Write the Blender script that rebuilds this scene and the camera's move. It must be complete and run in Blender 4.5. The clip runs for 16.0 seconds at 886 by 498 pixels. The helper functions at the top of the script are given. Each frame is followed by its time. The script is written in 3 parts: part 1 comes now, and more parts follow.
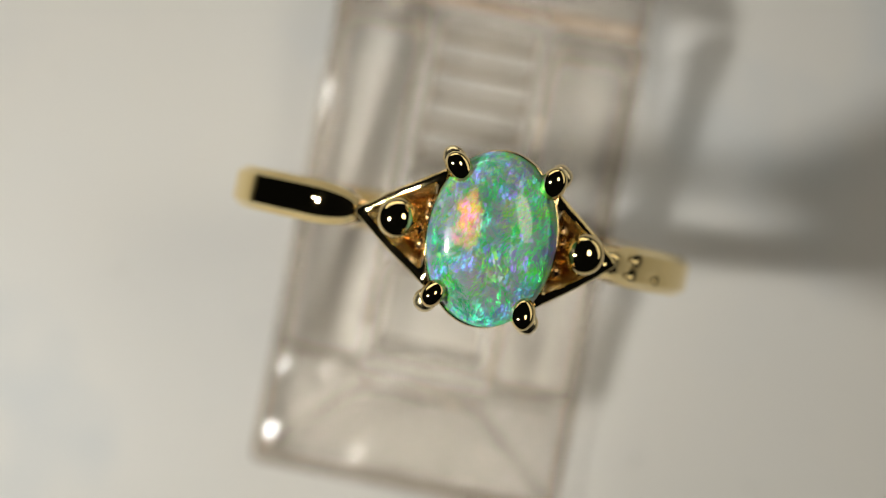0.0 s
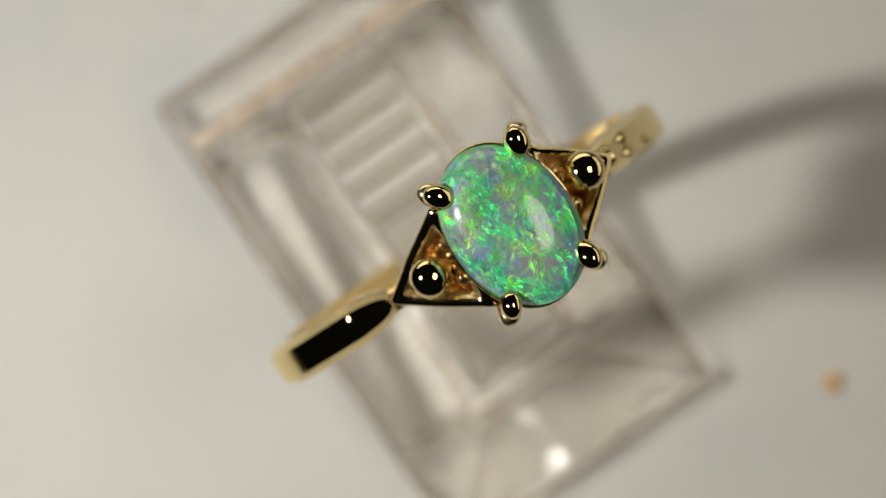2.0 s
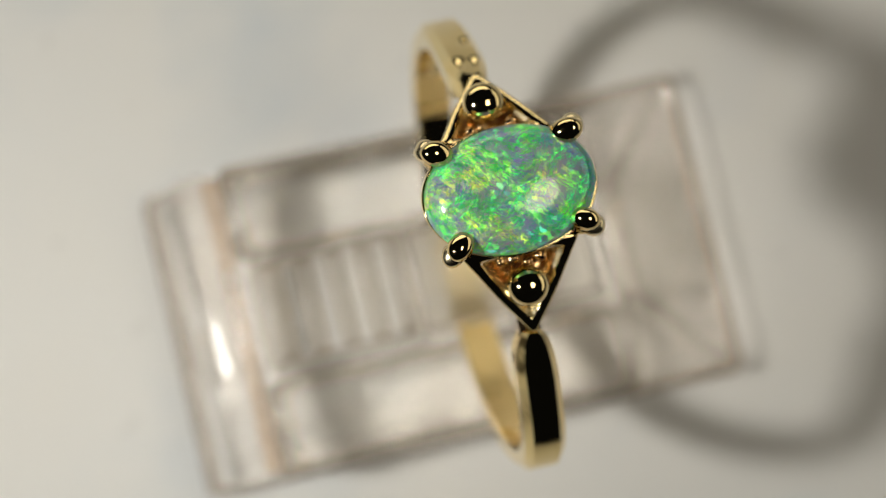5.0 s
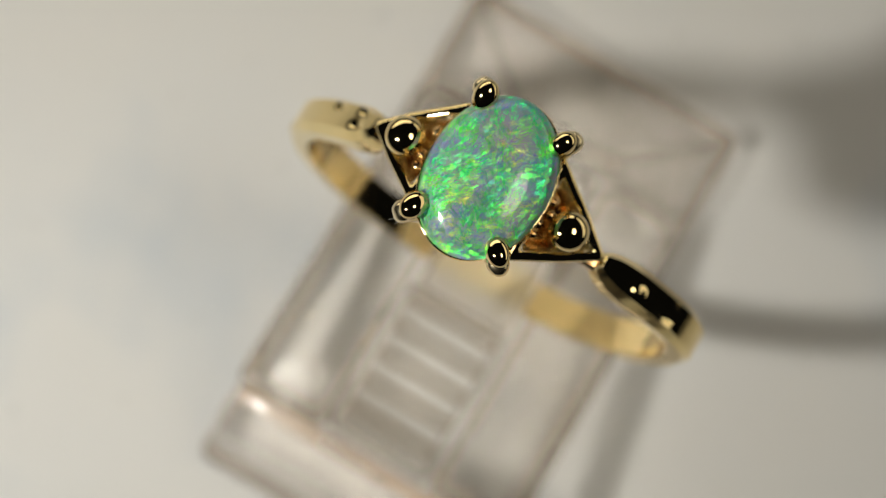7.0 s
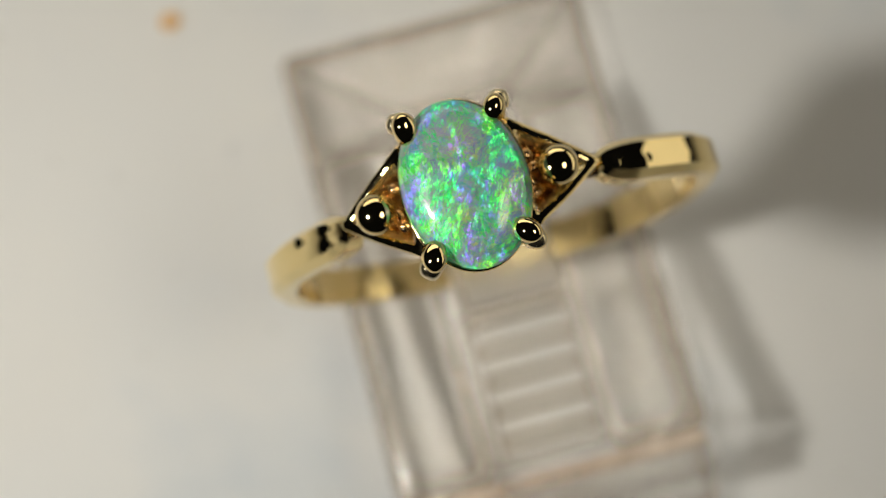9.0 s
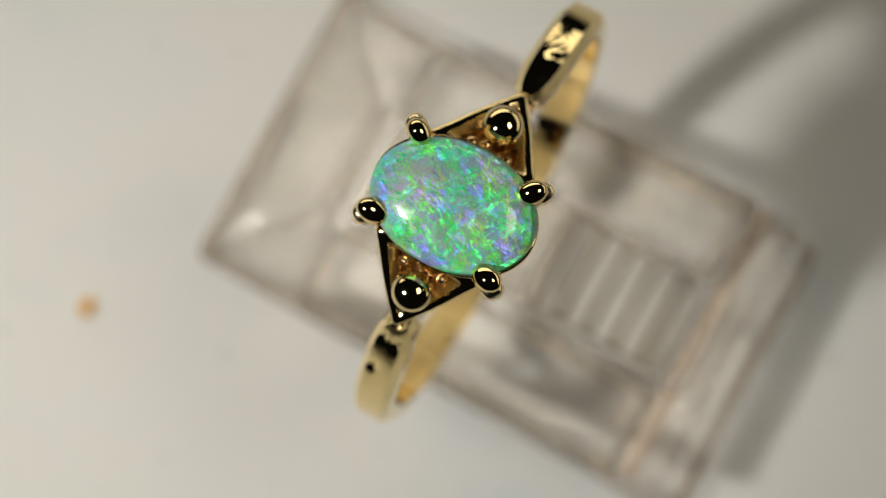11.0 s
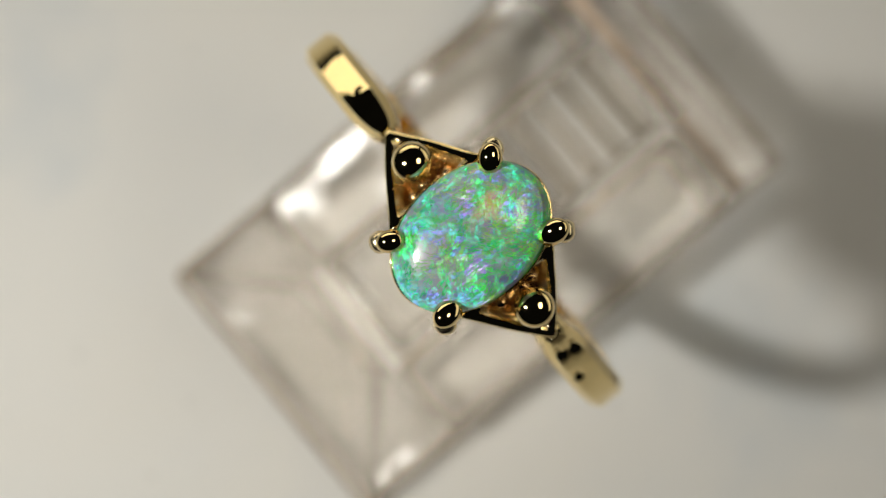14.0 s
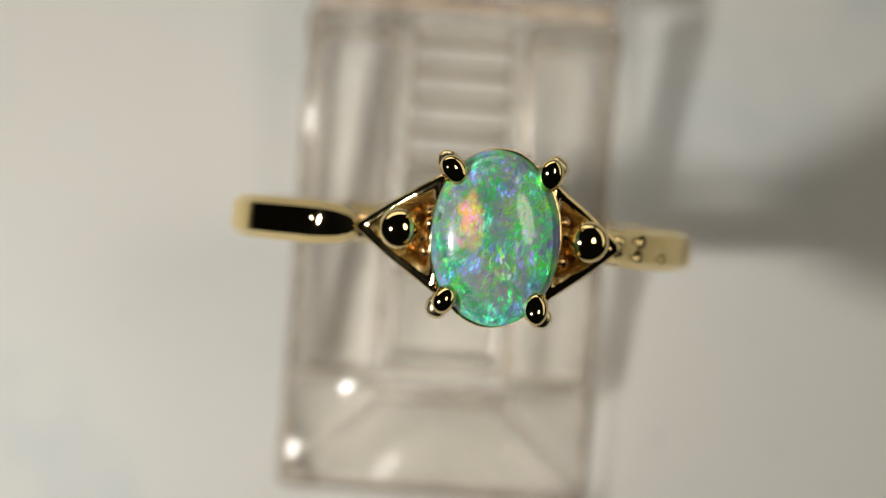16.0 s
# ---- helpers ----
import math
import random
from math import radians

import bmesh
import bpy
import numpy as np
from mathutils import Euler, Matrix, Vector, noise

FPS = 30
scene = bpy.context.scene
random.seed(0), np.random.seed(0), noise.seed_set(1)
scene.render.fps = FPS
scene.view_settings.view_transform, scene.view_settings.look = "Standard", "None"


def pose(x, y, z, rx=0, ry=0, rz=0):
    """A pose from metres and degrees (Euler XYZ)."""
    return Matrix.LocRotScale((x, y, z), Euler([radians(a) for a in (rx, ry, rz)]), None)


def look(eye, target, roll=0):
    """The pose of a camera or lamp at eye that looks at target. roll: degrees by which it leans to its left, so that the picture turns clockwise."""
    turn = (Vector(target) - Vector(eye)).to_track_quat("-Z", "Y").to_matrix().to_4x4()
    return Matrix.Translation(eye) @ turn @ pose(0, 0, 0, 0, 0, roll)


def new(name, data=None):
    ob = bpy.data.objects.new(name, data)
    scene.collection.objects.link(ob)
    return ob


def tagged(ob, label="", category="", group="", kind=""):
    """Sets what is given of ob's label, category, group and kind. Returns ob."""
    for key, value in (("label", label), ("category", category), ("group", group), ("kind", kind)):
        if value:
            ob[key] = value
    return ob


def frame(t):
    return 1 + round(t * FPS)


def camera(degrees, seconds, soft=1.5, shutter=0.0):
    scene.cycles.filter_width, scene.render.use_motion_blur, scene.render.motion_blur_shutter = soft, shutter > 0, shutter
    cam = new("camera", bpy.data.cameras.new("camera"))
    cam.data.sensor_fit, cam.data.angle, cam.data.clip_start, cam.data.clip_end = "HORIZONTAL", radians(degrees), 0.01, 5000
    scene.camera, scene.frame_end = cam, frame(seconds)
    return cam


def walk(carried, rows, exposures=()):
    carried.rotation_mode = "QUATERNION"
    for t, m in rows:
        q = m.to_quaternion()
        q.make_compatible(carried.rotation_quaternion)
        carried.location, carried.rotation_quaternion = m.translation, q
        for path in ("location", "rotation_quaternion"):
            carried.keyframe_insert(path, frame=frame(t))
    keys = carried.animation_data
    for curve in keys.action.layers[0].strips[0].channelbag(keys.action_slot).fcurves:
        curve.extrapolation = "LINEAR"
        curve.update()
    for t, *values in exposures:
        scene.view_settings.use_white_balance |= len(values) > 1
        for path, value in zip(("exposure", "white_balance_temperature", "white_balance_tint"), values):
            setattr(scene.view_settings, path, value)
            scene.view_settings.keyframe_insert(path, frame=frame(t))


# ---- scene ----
MM = 0.001
RATE, PHASE = 22.939, -0.189          # the turntable's turn, degrees a second


def spun(t, base):
    """The pose at t seconds of something that stands on the turntable."""
    return pose(0, 0, 0, 0, 0, RATE * t + PHASE) @ base


# ---- camera: held still over the turntable, looking almost straight down ----
cam = camera(26.0, 16.0, soft=0.65)
cam.data.dof.use_dof = True
cam.data.dof.focus_distance = 0.0745
cam.data.dof.aperture_fstop = 28.5
EYE = pose(-0.002416, -0.007366, 0.103873, 4.314, -0.557, 0)
walk(cam, [(0.0, EYE), (16.0, EYE)])

# ---- world and lights ----
world = bpy.data.worlds.new("world")
scene.world = world
world.use_nodes = True
world.node_tree.nodes["Background"].inputs["Color"].default_value = (0.55, 0.6, 0.7, 1)
world.node_tree.nodes["Background"].inputs["Strength"].default_value = 0.005
scene.view_settings.exposure = -0.24


def area(name, eye, target, size, watts, colour, size_y=0.0):
    lamp = bpy.data.lights.new(name, "AREA")
    lamp.energy, lamp.color, lamp.size = watts, colour, size
    if size_y:
        lamp.shape, lamp.size_y = "ELLIPSE", size_y
    else:
        lamp.shape = "DISK"
    ob = new(name, lamp)
    ob.matrix_world = look(eye, target)
    return ob


area("key_lamp", (-0.046, -0.0092, 0.079), (0.0, 0.0, 0.012), 0.0075, 0.0540, (0.985, 0.955, 0.875))
area("side_lamp", (0.090, 0.008, 0.215), (0.0, 0.0, 0.02), 0.085, 0.085, (0.99, 0.91, 0.755), 0.058)
area("window_light", (-0.145, 0.535, 0.130), (0.0, 0.0, 0.02), 0.88, 0.84, (1.0, 0.92, 0.765), 0.22)
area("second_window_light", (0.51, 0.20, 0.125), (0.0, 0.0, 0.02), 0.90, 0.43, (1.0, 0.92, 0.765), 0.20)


# ---- materials ----
def material(name):
    m = bpy.data.materials.new(name)
    m.use_nodes = True
    return m, m.node_tree.nodes, m.node_tree.links, m.node_tree.nodes["Principled BSDF"]


def noise_node(nodes, links, scale, detail=4.0, rough=0.55, vector=None):
    n = nodes.new("ShaderNodeTexNoise")
    n.inputs["Scale"].default_value, n.inputs["Detail"].default_value = scale, detail
    n.inputs["Roughness"].default_value = rough
    if vector is None:
        c = nodes.new("ShaderNodeTexCoord")
        vector = c.outputs["Object"]
    links.new(vector, n.inputs["Vector"])
    return n


def ramp(nodes, links, source, stops):
    r = nodes.new("ShaderNodeValToRGB")
    el = r.color_ramp.elements
    while len(el) < len(stops):
        el.new(0.5)
    for e, (at, col) in zip(el, stops):
        e.position, e.color = at, (*col, 1)
    links.new(source, r.inputs["Fac"])
    return r


def add_bump(nodes, links, bsdf, height, strength, distance):
    b = nodes.new("ShaderNodeBump")
    b.inputs["Strength"].default_value, b.inputs["Distance"].default_value = strength, distance
    links.new(height, b.inputs["Height"])
    links.new(b.outputs["Normal"], bsdf.inputs["Normal"])
    return b


def turntable_paint():
    m, nodes, links, bsdf = material("turntable_paint")
    large = noise_node(nodes, links, 30.0, 4.0, 0.6)
    col = ramp(nodes, links, large.outputs["Fac"], [(0.32, (0.60, 0.645, 0.68)), (0.46, (0.76, 0.755, 0.73)), (0.60, (0.78, 0.765, 0.725)), (0.72, (0.72, 0.72, 0.71))])
    fine_ = noise_node(nodes, links, 420.0, 3.0, 0.6)
    speck = ramp(nodes, links, fine_.outputs["Fac"], [(0.24, (0.80, 0.80, 0.79)), (0.34, (1.0, 1.0, 1.0))])
    mix = nodes.new("ShaderNodeMix")
    mix.data_type, mix.blend_type = "RGBA", "MULTIPLY"
    mix.inputs["Factor"].default_value = 1.0
    links.new(col.outputs["Color"], mix.inputs["A"])
    links.new(speck.outputs["Color"], mix.inputs["B"])
    links.new(mix.outputs["Result"], bsdf.inputs["Base Color"])
    rough = nodes.new("ShaderNodeMapRange")
    rough.inputs["To Min"].default_value, rough.inputs["To Max"].default_value = 0.4, 0.7
    links.new(large.outputs["Fac"], rough.inputs["Value"])
    links.new(rough.outputs["Result"], bsdf.inputs["Roughness"])
    grain = noise_node(nodes, links, 1500.0, 2.0)
    add_bump(nodes, links, bsdf, grain.outputs["Fac"], 0.1, 0.0001)
    return m


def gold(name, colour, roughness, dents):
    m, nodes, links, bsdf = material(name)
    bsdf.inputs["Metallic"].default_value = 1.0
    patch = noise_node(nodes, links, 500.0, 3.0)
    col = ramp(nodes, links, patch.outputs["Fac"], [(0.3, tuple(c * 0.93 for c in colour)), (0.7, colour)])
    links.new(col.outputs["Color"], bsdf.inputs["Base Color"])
    rough = nodes.new("ShaderNodeMapRange")
    rough.inputs["To Min"].default_value, rough.inputs["To Max"].default_value = roughness * 0.6, roughness * 1.5
    links.new(patch.outputs["Fac"], rough.inputs["Value"])
    links.new(rough.outputs["Result"], bsdf.inputs["Roughness"])
    fine = noise_node(nodes, links, 1400.0, 2.0)
    add_bump(nodes, links, bsdf, fine.outputs["Fac"], dents, 0.00005)
    return m


def acrylic(name, roughness, tint, swirl=0.0012, through_=0.5):
    m, nodes, links, bsdf = material(name)
    bsdf.inputs["Base Color"].default_value = (*tint, 1)
    bsdf.inputs["Transmission Weight"].default_value = 1.0
    bsdf.inputs["IOR"].default_value = 1.49
    bsdf.inputs["Specular IOR Level"].default_value = 0.38
    n = noise_node(nodes, links, 300.0, 3.0)
    r = nodes.new("ShaderNodeMapRange")
    r.inputs["To Min"].default_value, r.inputs["To Max"].default_value = roughness * 0.5, roughness * 1.5
    links.new(n.outputs["Fac"], r.inputs["Value"])
    links.new(r.outputs["Result"], bsdf.inputs["Roughness"])
    ripple = noise_node(nodes, links, 120.0, 1.0)
    add_bump(nodes, links, bsdf, ripple.outputs["Fac"], 0.8, swirl)
    # part of the light goes straight through
    straight = nodes.new("ShaderNodeBsdfTransparent")
    straight.inputs["Color"].default_value = (*(min(1.0, c * 1.06) for c in tint), 1)
    mix = nodes.new("ShaderNodeMixShader")
    mix.inputs["Fac"].default_value = through_
    links.new(bsdf.outputs["BSDF"], mix.inputs[1])
    links.new(straight.outputs["BSDF"], mix.inputs[2])
    links.new(mix.outputs["Shader"], nodes["Material Output"].inputs["Surface"])
    return m


def painted_edge(name, least, most, dark=(0.34, 0.27, 0.19), pale=(0.54, 0.45, 0.35)):
    """Slightly brown acrylic edges: dark refraction lines and the lip's glint, painted in."""
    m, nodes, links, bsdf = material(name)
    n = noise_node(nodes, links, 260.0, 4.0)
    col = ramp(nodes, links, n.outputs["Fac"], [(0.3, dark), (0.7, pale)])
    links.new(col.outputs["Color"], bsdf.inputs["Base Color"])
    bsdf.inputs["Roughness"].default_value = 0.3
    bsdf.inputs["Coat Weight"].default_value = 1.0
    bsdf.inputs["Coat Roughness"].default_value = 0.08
    opacity = nodes.new("ShaderNodeMapRange")
    opacity.inputs["From Min"].default_value, opacity.inputs["From Max"].default_value = 0.35, 0.65
    opacity.inputs["To Min"].default_value, opacity.inputs["To Max"].default_value = least, most
    links.new(n.outputs["Fac"], opacity.inputs["Value"])
    links.new(opacity.outputs["Result"], bsdf.inputs["Alpha"])
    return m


def opal():
    """Milky body with coloured crystal flakes, each lying at its own slant, that flash as the stone turns."""
    m, nodes, links, bsdf = material("opal")
    coord = nodes.new("ShaderNodeTexCoord")
    place = coord.outputs["Object"]

    def maths(op, *values):
        n = nodes.new("ShaderNodeMath")
        n.operation = op
        for socket, v in zip(n.inputs, values):
            if isinstance(v, (int, float)):
                socket.default_value = v
            else:
                links.new(v, socket)
        return n.outputs["Value"]

    def warped(amount, scale, rot, stretch):
        w = noise_node(nodes, links, scale, 4.0, 0.65, place)
        sh = nodes.new("ShaderNodeVectorMath")
        sh.operation = "MULTIPLY_ADD"
        sh.inputs[1].default_value = (amount, amount, amount)
        links.new(w.outputs["Color"], sh.inputs[0])
        links.new(place, sh.inputs[2])
        turned = nodes.new("ShaderNodeMapping")
        turned.inputs["Rotation"].default_value = (0, 0, radians(rot))
        links.new(sh.outputs["Vector"], turned.inputs["Vector"])
        mp = nodes.new("ShaderNodeMapping")
        mp.inputs["Scale"].default_value = stretch
        links.new(turned.outputs["Vector"], mp.inputs["Vector"])
        return mp.outputs["Vector"]

    body = noise_node(nodes, links, 420.0, 6.0, 0.65, warped(0.0008, 700.0, 20, (1, 1.4, 1)))
    col = ramp(nodes, links, body.outputs["Fac"], [(0.28, (0.20, 0.17, 0.50)), (0.40, (0.23, 0.27, 0.45)), (0.50, (0.25, 0.34, 0.37)),
                                                   (0.58, (0.28, 0.29, 0.36)), (0.70, (0.38, 0.29, 0.34))])
    links.new(col.outputs["Color"], bsdf.inputs["Base Color"])
    bsdf.inputs["Roughness"].default_value = 0.3
    bsdf.inputs["Subsurface Weight"].default_value = 0.25
    bsdf.inputs["Subsurface Radius"].default_value = (0.0006, 0.0008, 0.0009)
    bsdf.inputs["Subsurface Scale"].default_value = 1.0
    shader = bsdf.outputs["BSDF"]
    greens = [(0.0, (0.03, 0.55, 0.42)), (0.2, (0.02, 0.62, 0.14)), (0.42, (0.05, 0.95, 0.24)), (0.62, (0.10, 0.95, 0.10)), (0.82, (0.34, 0.9, 0.06)), (1.0, (0.05, 0.70, 0.60))]
    blues = [(0.0, (0.04, 0.80, 0.30)), (0.30, (0.06, 0.62, 0.45)), (0.44, (0.12, 0.34, 0.75)), (0.56, (0.22, 0.10, 0.85)), (0.70, (0.45, 0.24, 0.75)), (0.85, (0.25, 0.85, 0.15)), (1.0, (0.7, 0.8, 0.08))]
    violets = [(0.0, (0.05, 0.45, 0.70)), (0.4, (0.10, 0.22, 0.90)), (0.6, (0.28, 0.10, 0.90)), (1.0, (0.55, 0.20, 0.65))]
    teals = [(0.0, (0.02, 0.50, 0.55)), (0.4, (0.03, 0.75, 0.40)), (0.6, (0.05, 0.90, 0.20)), (1.0, (0.40, 0.80, 0.06))]
    limes = [(0.0, (0.05, 0.85, 0.10)), (0.4, (0.25, 0.95, 0.04)), (0.6, (0.62, 0.85, 0.03)), (1.0, (0.80, 0.45, 0.05))]
    # scale, rotation, stretch, hues, mean slant, mask scale, mask offset
    for scale, rot, stretch, hues, slant, mscale, moff, top in (
            (2600.0, -60, (0.7, 1.9, 1), greens, (0.22, 0.16), 540.0, 0.0, 0.62),
            (3200.0, -115, (0.6, 1.8, 1), greens, (-0.16, 0.22), 620.0, 0.013, 0.62),
            (1500.0, -80, (0.8, 1.5, 1), blues, (-0.24, -0.14), 620.0, 0.031, 0.40),
            (1700.0, -70, (0.8, 1.5, 1), violets, (0.34, -0.03), 640.0, 0.057, 0.30),
            (2000.0, -40, (0.8, 1.6, 1), limes, (-0.10, 0.34), 560.0, 0.083, 0.36),
            (2200.0, -150, (0.7, 1.7, 1), teals, (0.05, -0.34), 560.0, 0.107, 0.33)):
        soft = noise_node(nodes, links, scale, 8.0, 0.78, warped(0.0007, 1500.0, rot, stretch))
        cells = nodes.new("ShaderNodeVectorMath")
        cells.operation = "MULTIPLY_ADD"
        cells.inputs[1].default_value, cells.inputs[2].default_value = (2.6, 2.6, 2.6), (-0.8, -0.8, -0.8)
        links.new(soft.outputs["Color"], cells.inputs[0])
        apart = nodes.new("ShaderNodeSeparateColor")
        links.new(cells.outputs["Vector"], apart.inputs["Color"])
        drift = noise_node(nodes, links, 500.0, 2.0, 0.5, place)
        hue = ramp(nodes, links, maths("MULTIPLY_ADD", apart.outputs["Red"], 0.5, maths("MULTIPLY_ADD", drift.outputs["Fac"], 1.6, -0.55)), hues)
        lean = nodes.new("ShaderNodeVectorMath")
        lean.operation = "MULTIPLY_ADD"
        lean.inputs[1].default_value = (0.8, 0.8, 0.0)
        lean.inputs[2].default_value = (slant[0] - 0.4, slant[1] - 0.4, 1.0)
        links.new(cells.outputs["Vector"], lean.inputs[0])
        into = nodes.new("ShaderNodeVectorTransform")
        into.vector_type, into.convert_from, into.convert_to = "NORMAL", "OBJECT", "WORLD"
        links.new(lean.outputs["Vector"], into.inputs["Vector"])
        flake = nodes.new("ShaderNodeBsdfGlossy")
        flake.inputs["Roughness"].default_value = 0.48
        links.new(hue.outputs["Color"], flake.inputs["Color"])
        links.new(into.outputs["Vector"], flake.inputs["Normal"])
        shifted = nodes.new("ShaderNodeMapping")
        shifted.inputs["Location"].default_value = (moff, moff, 0)
        links.new(warped(0.0006, 1200.0, rot, (1, 1.5, 1)), shifted.inputs["Vector"])
        field = noise_node(nodes, links, mscale, 5.0, 0.7, shifted.outputs["Vector"])
        edge = nodes.new("ShaderNodeMapRange")
        edge.inputs["From Min"].default_value, edge.inputs["From Max"].default_value = 0.49, 0.58
        edge.inputs["To Max"].default_value = top
        links.new(field.outputs["Fac"], edge.inputs["Value"])
        # fine feathering along the crystal grain
        feather = noise_node(nodes, links, 7000.0, 3.0, 0.7, warped(0.0006, 900.0, rot, (0.35, 1.8, 1)))
        barb = nodes.new("ShaderNodeMapRange")
        barb.inputs["From Min"].default_value, barb.inputs["From Max"].default_value = 0.45, 0.55
        barb.inputs["To Min"].default_value, barb.inputs["To Max"].default_value = 0.15, 1.5
        links.new(feather.outputs["Fac"], barb.inputs["Value"])
        mix = nodes.new("ShaderNodeMixShader")
        links.new(maths("MULTIPLY", edge.outputs["Result"], barb.outputs["Result"]), mix.inputs["Fac"])
        links.new(shader, mix.inputs[1])
        links.new(flake.outputs["BSDF"], mix.inputs[2])
        shader = mix.outputs["Shader"]
    # crisp small flakes, sparsely
    for scale, rot, seed, hues, slant in ((5200.0, -50, 0.05, greens, (0.04, 0.28)), (6200.0, -90, 0.09, blues, (-0.2, -0.2))):
        vor = nodes.new("ShaderNodeTexVoronoi")
        vor.inputs["Scale"].default_value = scale
        links.new(warped(0.0005, 2500.0, rot, (0.75, 1.4, 1)), vor.inputs["Vector"])
        pick = nodes.new("ShaderNodeSeparateColor")
        links.new(vor.outputs["Color"], pick.inputs["Color"])
        hue = ramp(nodes, links, pick.outputs["Green"], hues)
        lean = nodes.new("ShaderNodeVectorMath")
        lean.operation = "MULTIPLY_ADD"
        lean.inputs[1].default_value = (0.7, 0.7, 0.0)
        lean.inputs[2].default_value = (slant[0] - 0.35, slant[1] - 0.35, 1.0)
        links.new(vor.outputs["Color"], lean.inputs[0])
        into = nodes.new("ShaderNodeVectorTransform")
        into.vector_type, into.convert_from, into.convert_to = "NORMAL", "OBJECT", "WORLD"
        links.new(lean.outputs["Vector"], into.inputs["Vector"])
        flake = nodes.new("ShaderNodeBsdfGlossy")
        flake.inputs["Roughness"].default_value = 0.54
        links.new(hue.outputs["Color"], flake.inputs["Color"])
        links.new(into.outputs["Vector"], flake.inputs["Normal"])
        moved = nodes.new("ShaderNodeMapping")
        moved.inputs["Location"].default_value = (seed, seed, seed)
        links.new(place, moved.inputs["Vector"])
        zone = noise_node(nodes, links, 700.0, 3.0, 0.6, moved.outputs["Vector"])
        some = maths("GREATER_THAN", pick.outputs["Blue"], 0.5)
        wide = nodes.new("ShaderNodeMapRange")
        wide.inputs["From Min"].default_value, wide.inputs["From Max"].default_value = 0.50, 0.66
        wide.inputs["To Max"].default_value = 0.42
        links.new(zone.outputs["Fac"], wide.inputs["Value"])
        mix = nodes.new("ShaderNodeMixShader")
        links.new(maths("MULTIPLY", some, wide.outputs["Result"]), mix.inputs["Fac"])
        links.new(shader, mix.inputs[1])
        links.new(flake.outputs["BSDF"], mix.inputs[2])
        shader = mix.outputs["Shader"]
    # orange-red flashes: two neighbouring crystals
    tone = noise_node(nodes, links, 1500.0, 4.0, 0.7, place)
    warm = ramp(nodes, links, tone.outputs["Fac"], [(0.34, (0.30, 0.55, 0.03)), (0.42, (0.70, 0.26, 0.02)), (0.55, (0.72, 0.11, 0.03)), (0.68, (0.65, 0.12, 0.12))])
    for slant, centre, most in (((-0.01, -0.35), (0.00075, 0.00160, 0.0010), 0.20), ((-0.37, -0.10), (-0.00055, 0.00110, 0.0010), 0.10)):
        away = nodes.new("ShaderNodeVectorMath")
        away.operation = "DISTANCE"
        away.inputs[1].default_value = centre
        links.new(warped(0.0016, 1600.0, 0, (1.9, 0.75, 1)), away.inputs[0])
        fire = nodes.new("ShaderNodeMapRange")
        fire.inputs["From Min"].default_value, fire.inputs["From Max"].default_value = 0.0011, 0.0003
        fire.inputs["To Max"].default_value = most
        links.new(away.outputs["Value"], fire.inputs["Value"])
        lean = nodes.new("ShaderNodeCombineXYZ")
        lean.inputs[0].default_value, lean.inputs[1].default_value, lean.inputs[2].default_value = slant[0], slant[1], 1.0
        into = nodes.new("ShaderNodeVectorTransform")
        into.vector_type, into.convert_from, into.convert_to = "NORMAL", "OBJECT", "WORLD"
        links.new(lean.outputs["Vector"], into.inputs["Vector"])
        flame = nodes.new("ShaderNodeBsdfGlossy")
        links.new(warm.outputs["Color"], flame.inputs["Color"])
        flame.inputs["Roughness"].default_value = 0.36
        links.new(into.outputs["Vector"], flame.inputs["Normal"])
        mix = nodes.new("ShaderNodeMixShader")
        links.new(fire.outputs["Result"], mix.inputs["Fac"])
        links.new(shader, mix.inputs[1])
        links.new(flame.outputs["BSDF"], mix.inputs[2])
        shader = mix.outputs["Shader"]
    polish = nodes.new("ShaderNodeBsdfGlossy")
    polish.inputs["Roughness"].default_value = 0.05
    fres = nodes.new("ShaderNodeFresnel")
    fres.inputs["IOR"].default_value = 1.55
    over = nodes.new("ShaderNodeMixShader")
    links.new(fres.outputs["Fac"], over.inputs["Fac"])
    links.new(shader, over.inputs[1])
    links.new(polish.outputs["BSDF"], over.inputs[2])
    links.new(over.outputs["Shader"], nodes["Material Output"].inputs["Surface"])
    return m


def plain(name, a, b, scale, roughness):
    m, nodes, links, bsdf = material(name)
    n = noise_node(nodes, links, scale)
    col = ramp(nodes, links, n.outputs["Fac"], [(0.3, a), (0.7, b)])
    links.new(col.outputs["Color"], bsdf.inputs["Base Color"])
    bsdf.inputs["Roughness"].default_value = roughness
    add_bump(nodes, links, bsdf, n.outputs["Fac"], 0.3, 0.0002)
    return m


PAINT = turntable_paint()
GOLD = gold("polished_yellow_gold", (0.93, 0.74, 0.36), 0.045, 0.2)
# rough cast surface; the red-brown shade of the recesses is in the colour
SHADED_ROUGH_GOLD = gold("shaded_cast_gold", (0.79, 0.52, 0.25), 0.15, 0.9)
# satin finish; paler than the polished gold to paint in its lit look
LIT_SATIN_GOLD = gold("lit_satin_gold", (0.97, 0.83, 0.52), 0.24, 0.8)
CLEAR = acrylic("clear_acrylic", 0.12, (0.80, 0.785, 0.77), 0.0022)
RAIL = acrylic("clear_acrylic_rail", 0.16, (0.885, 0.878, 0.862), 0.0016)
FACET = acrylic("clear_acrylic_facet", 0.10, (0.70, 0.688, 0.672), 0.0045, 0.25)
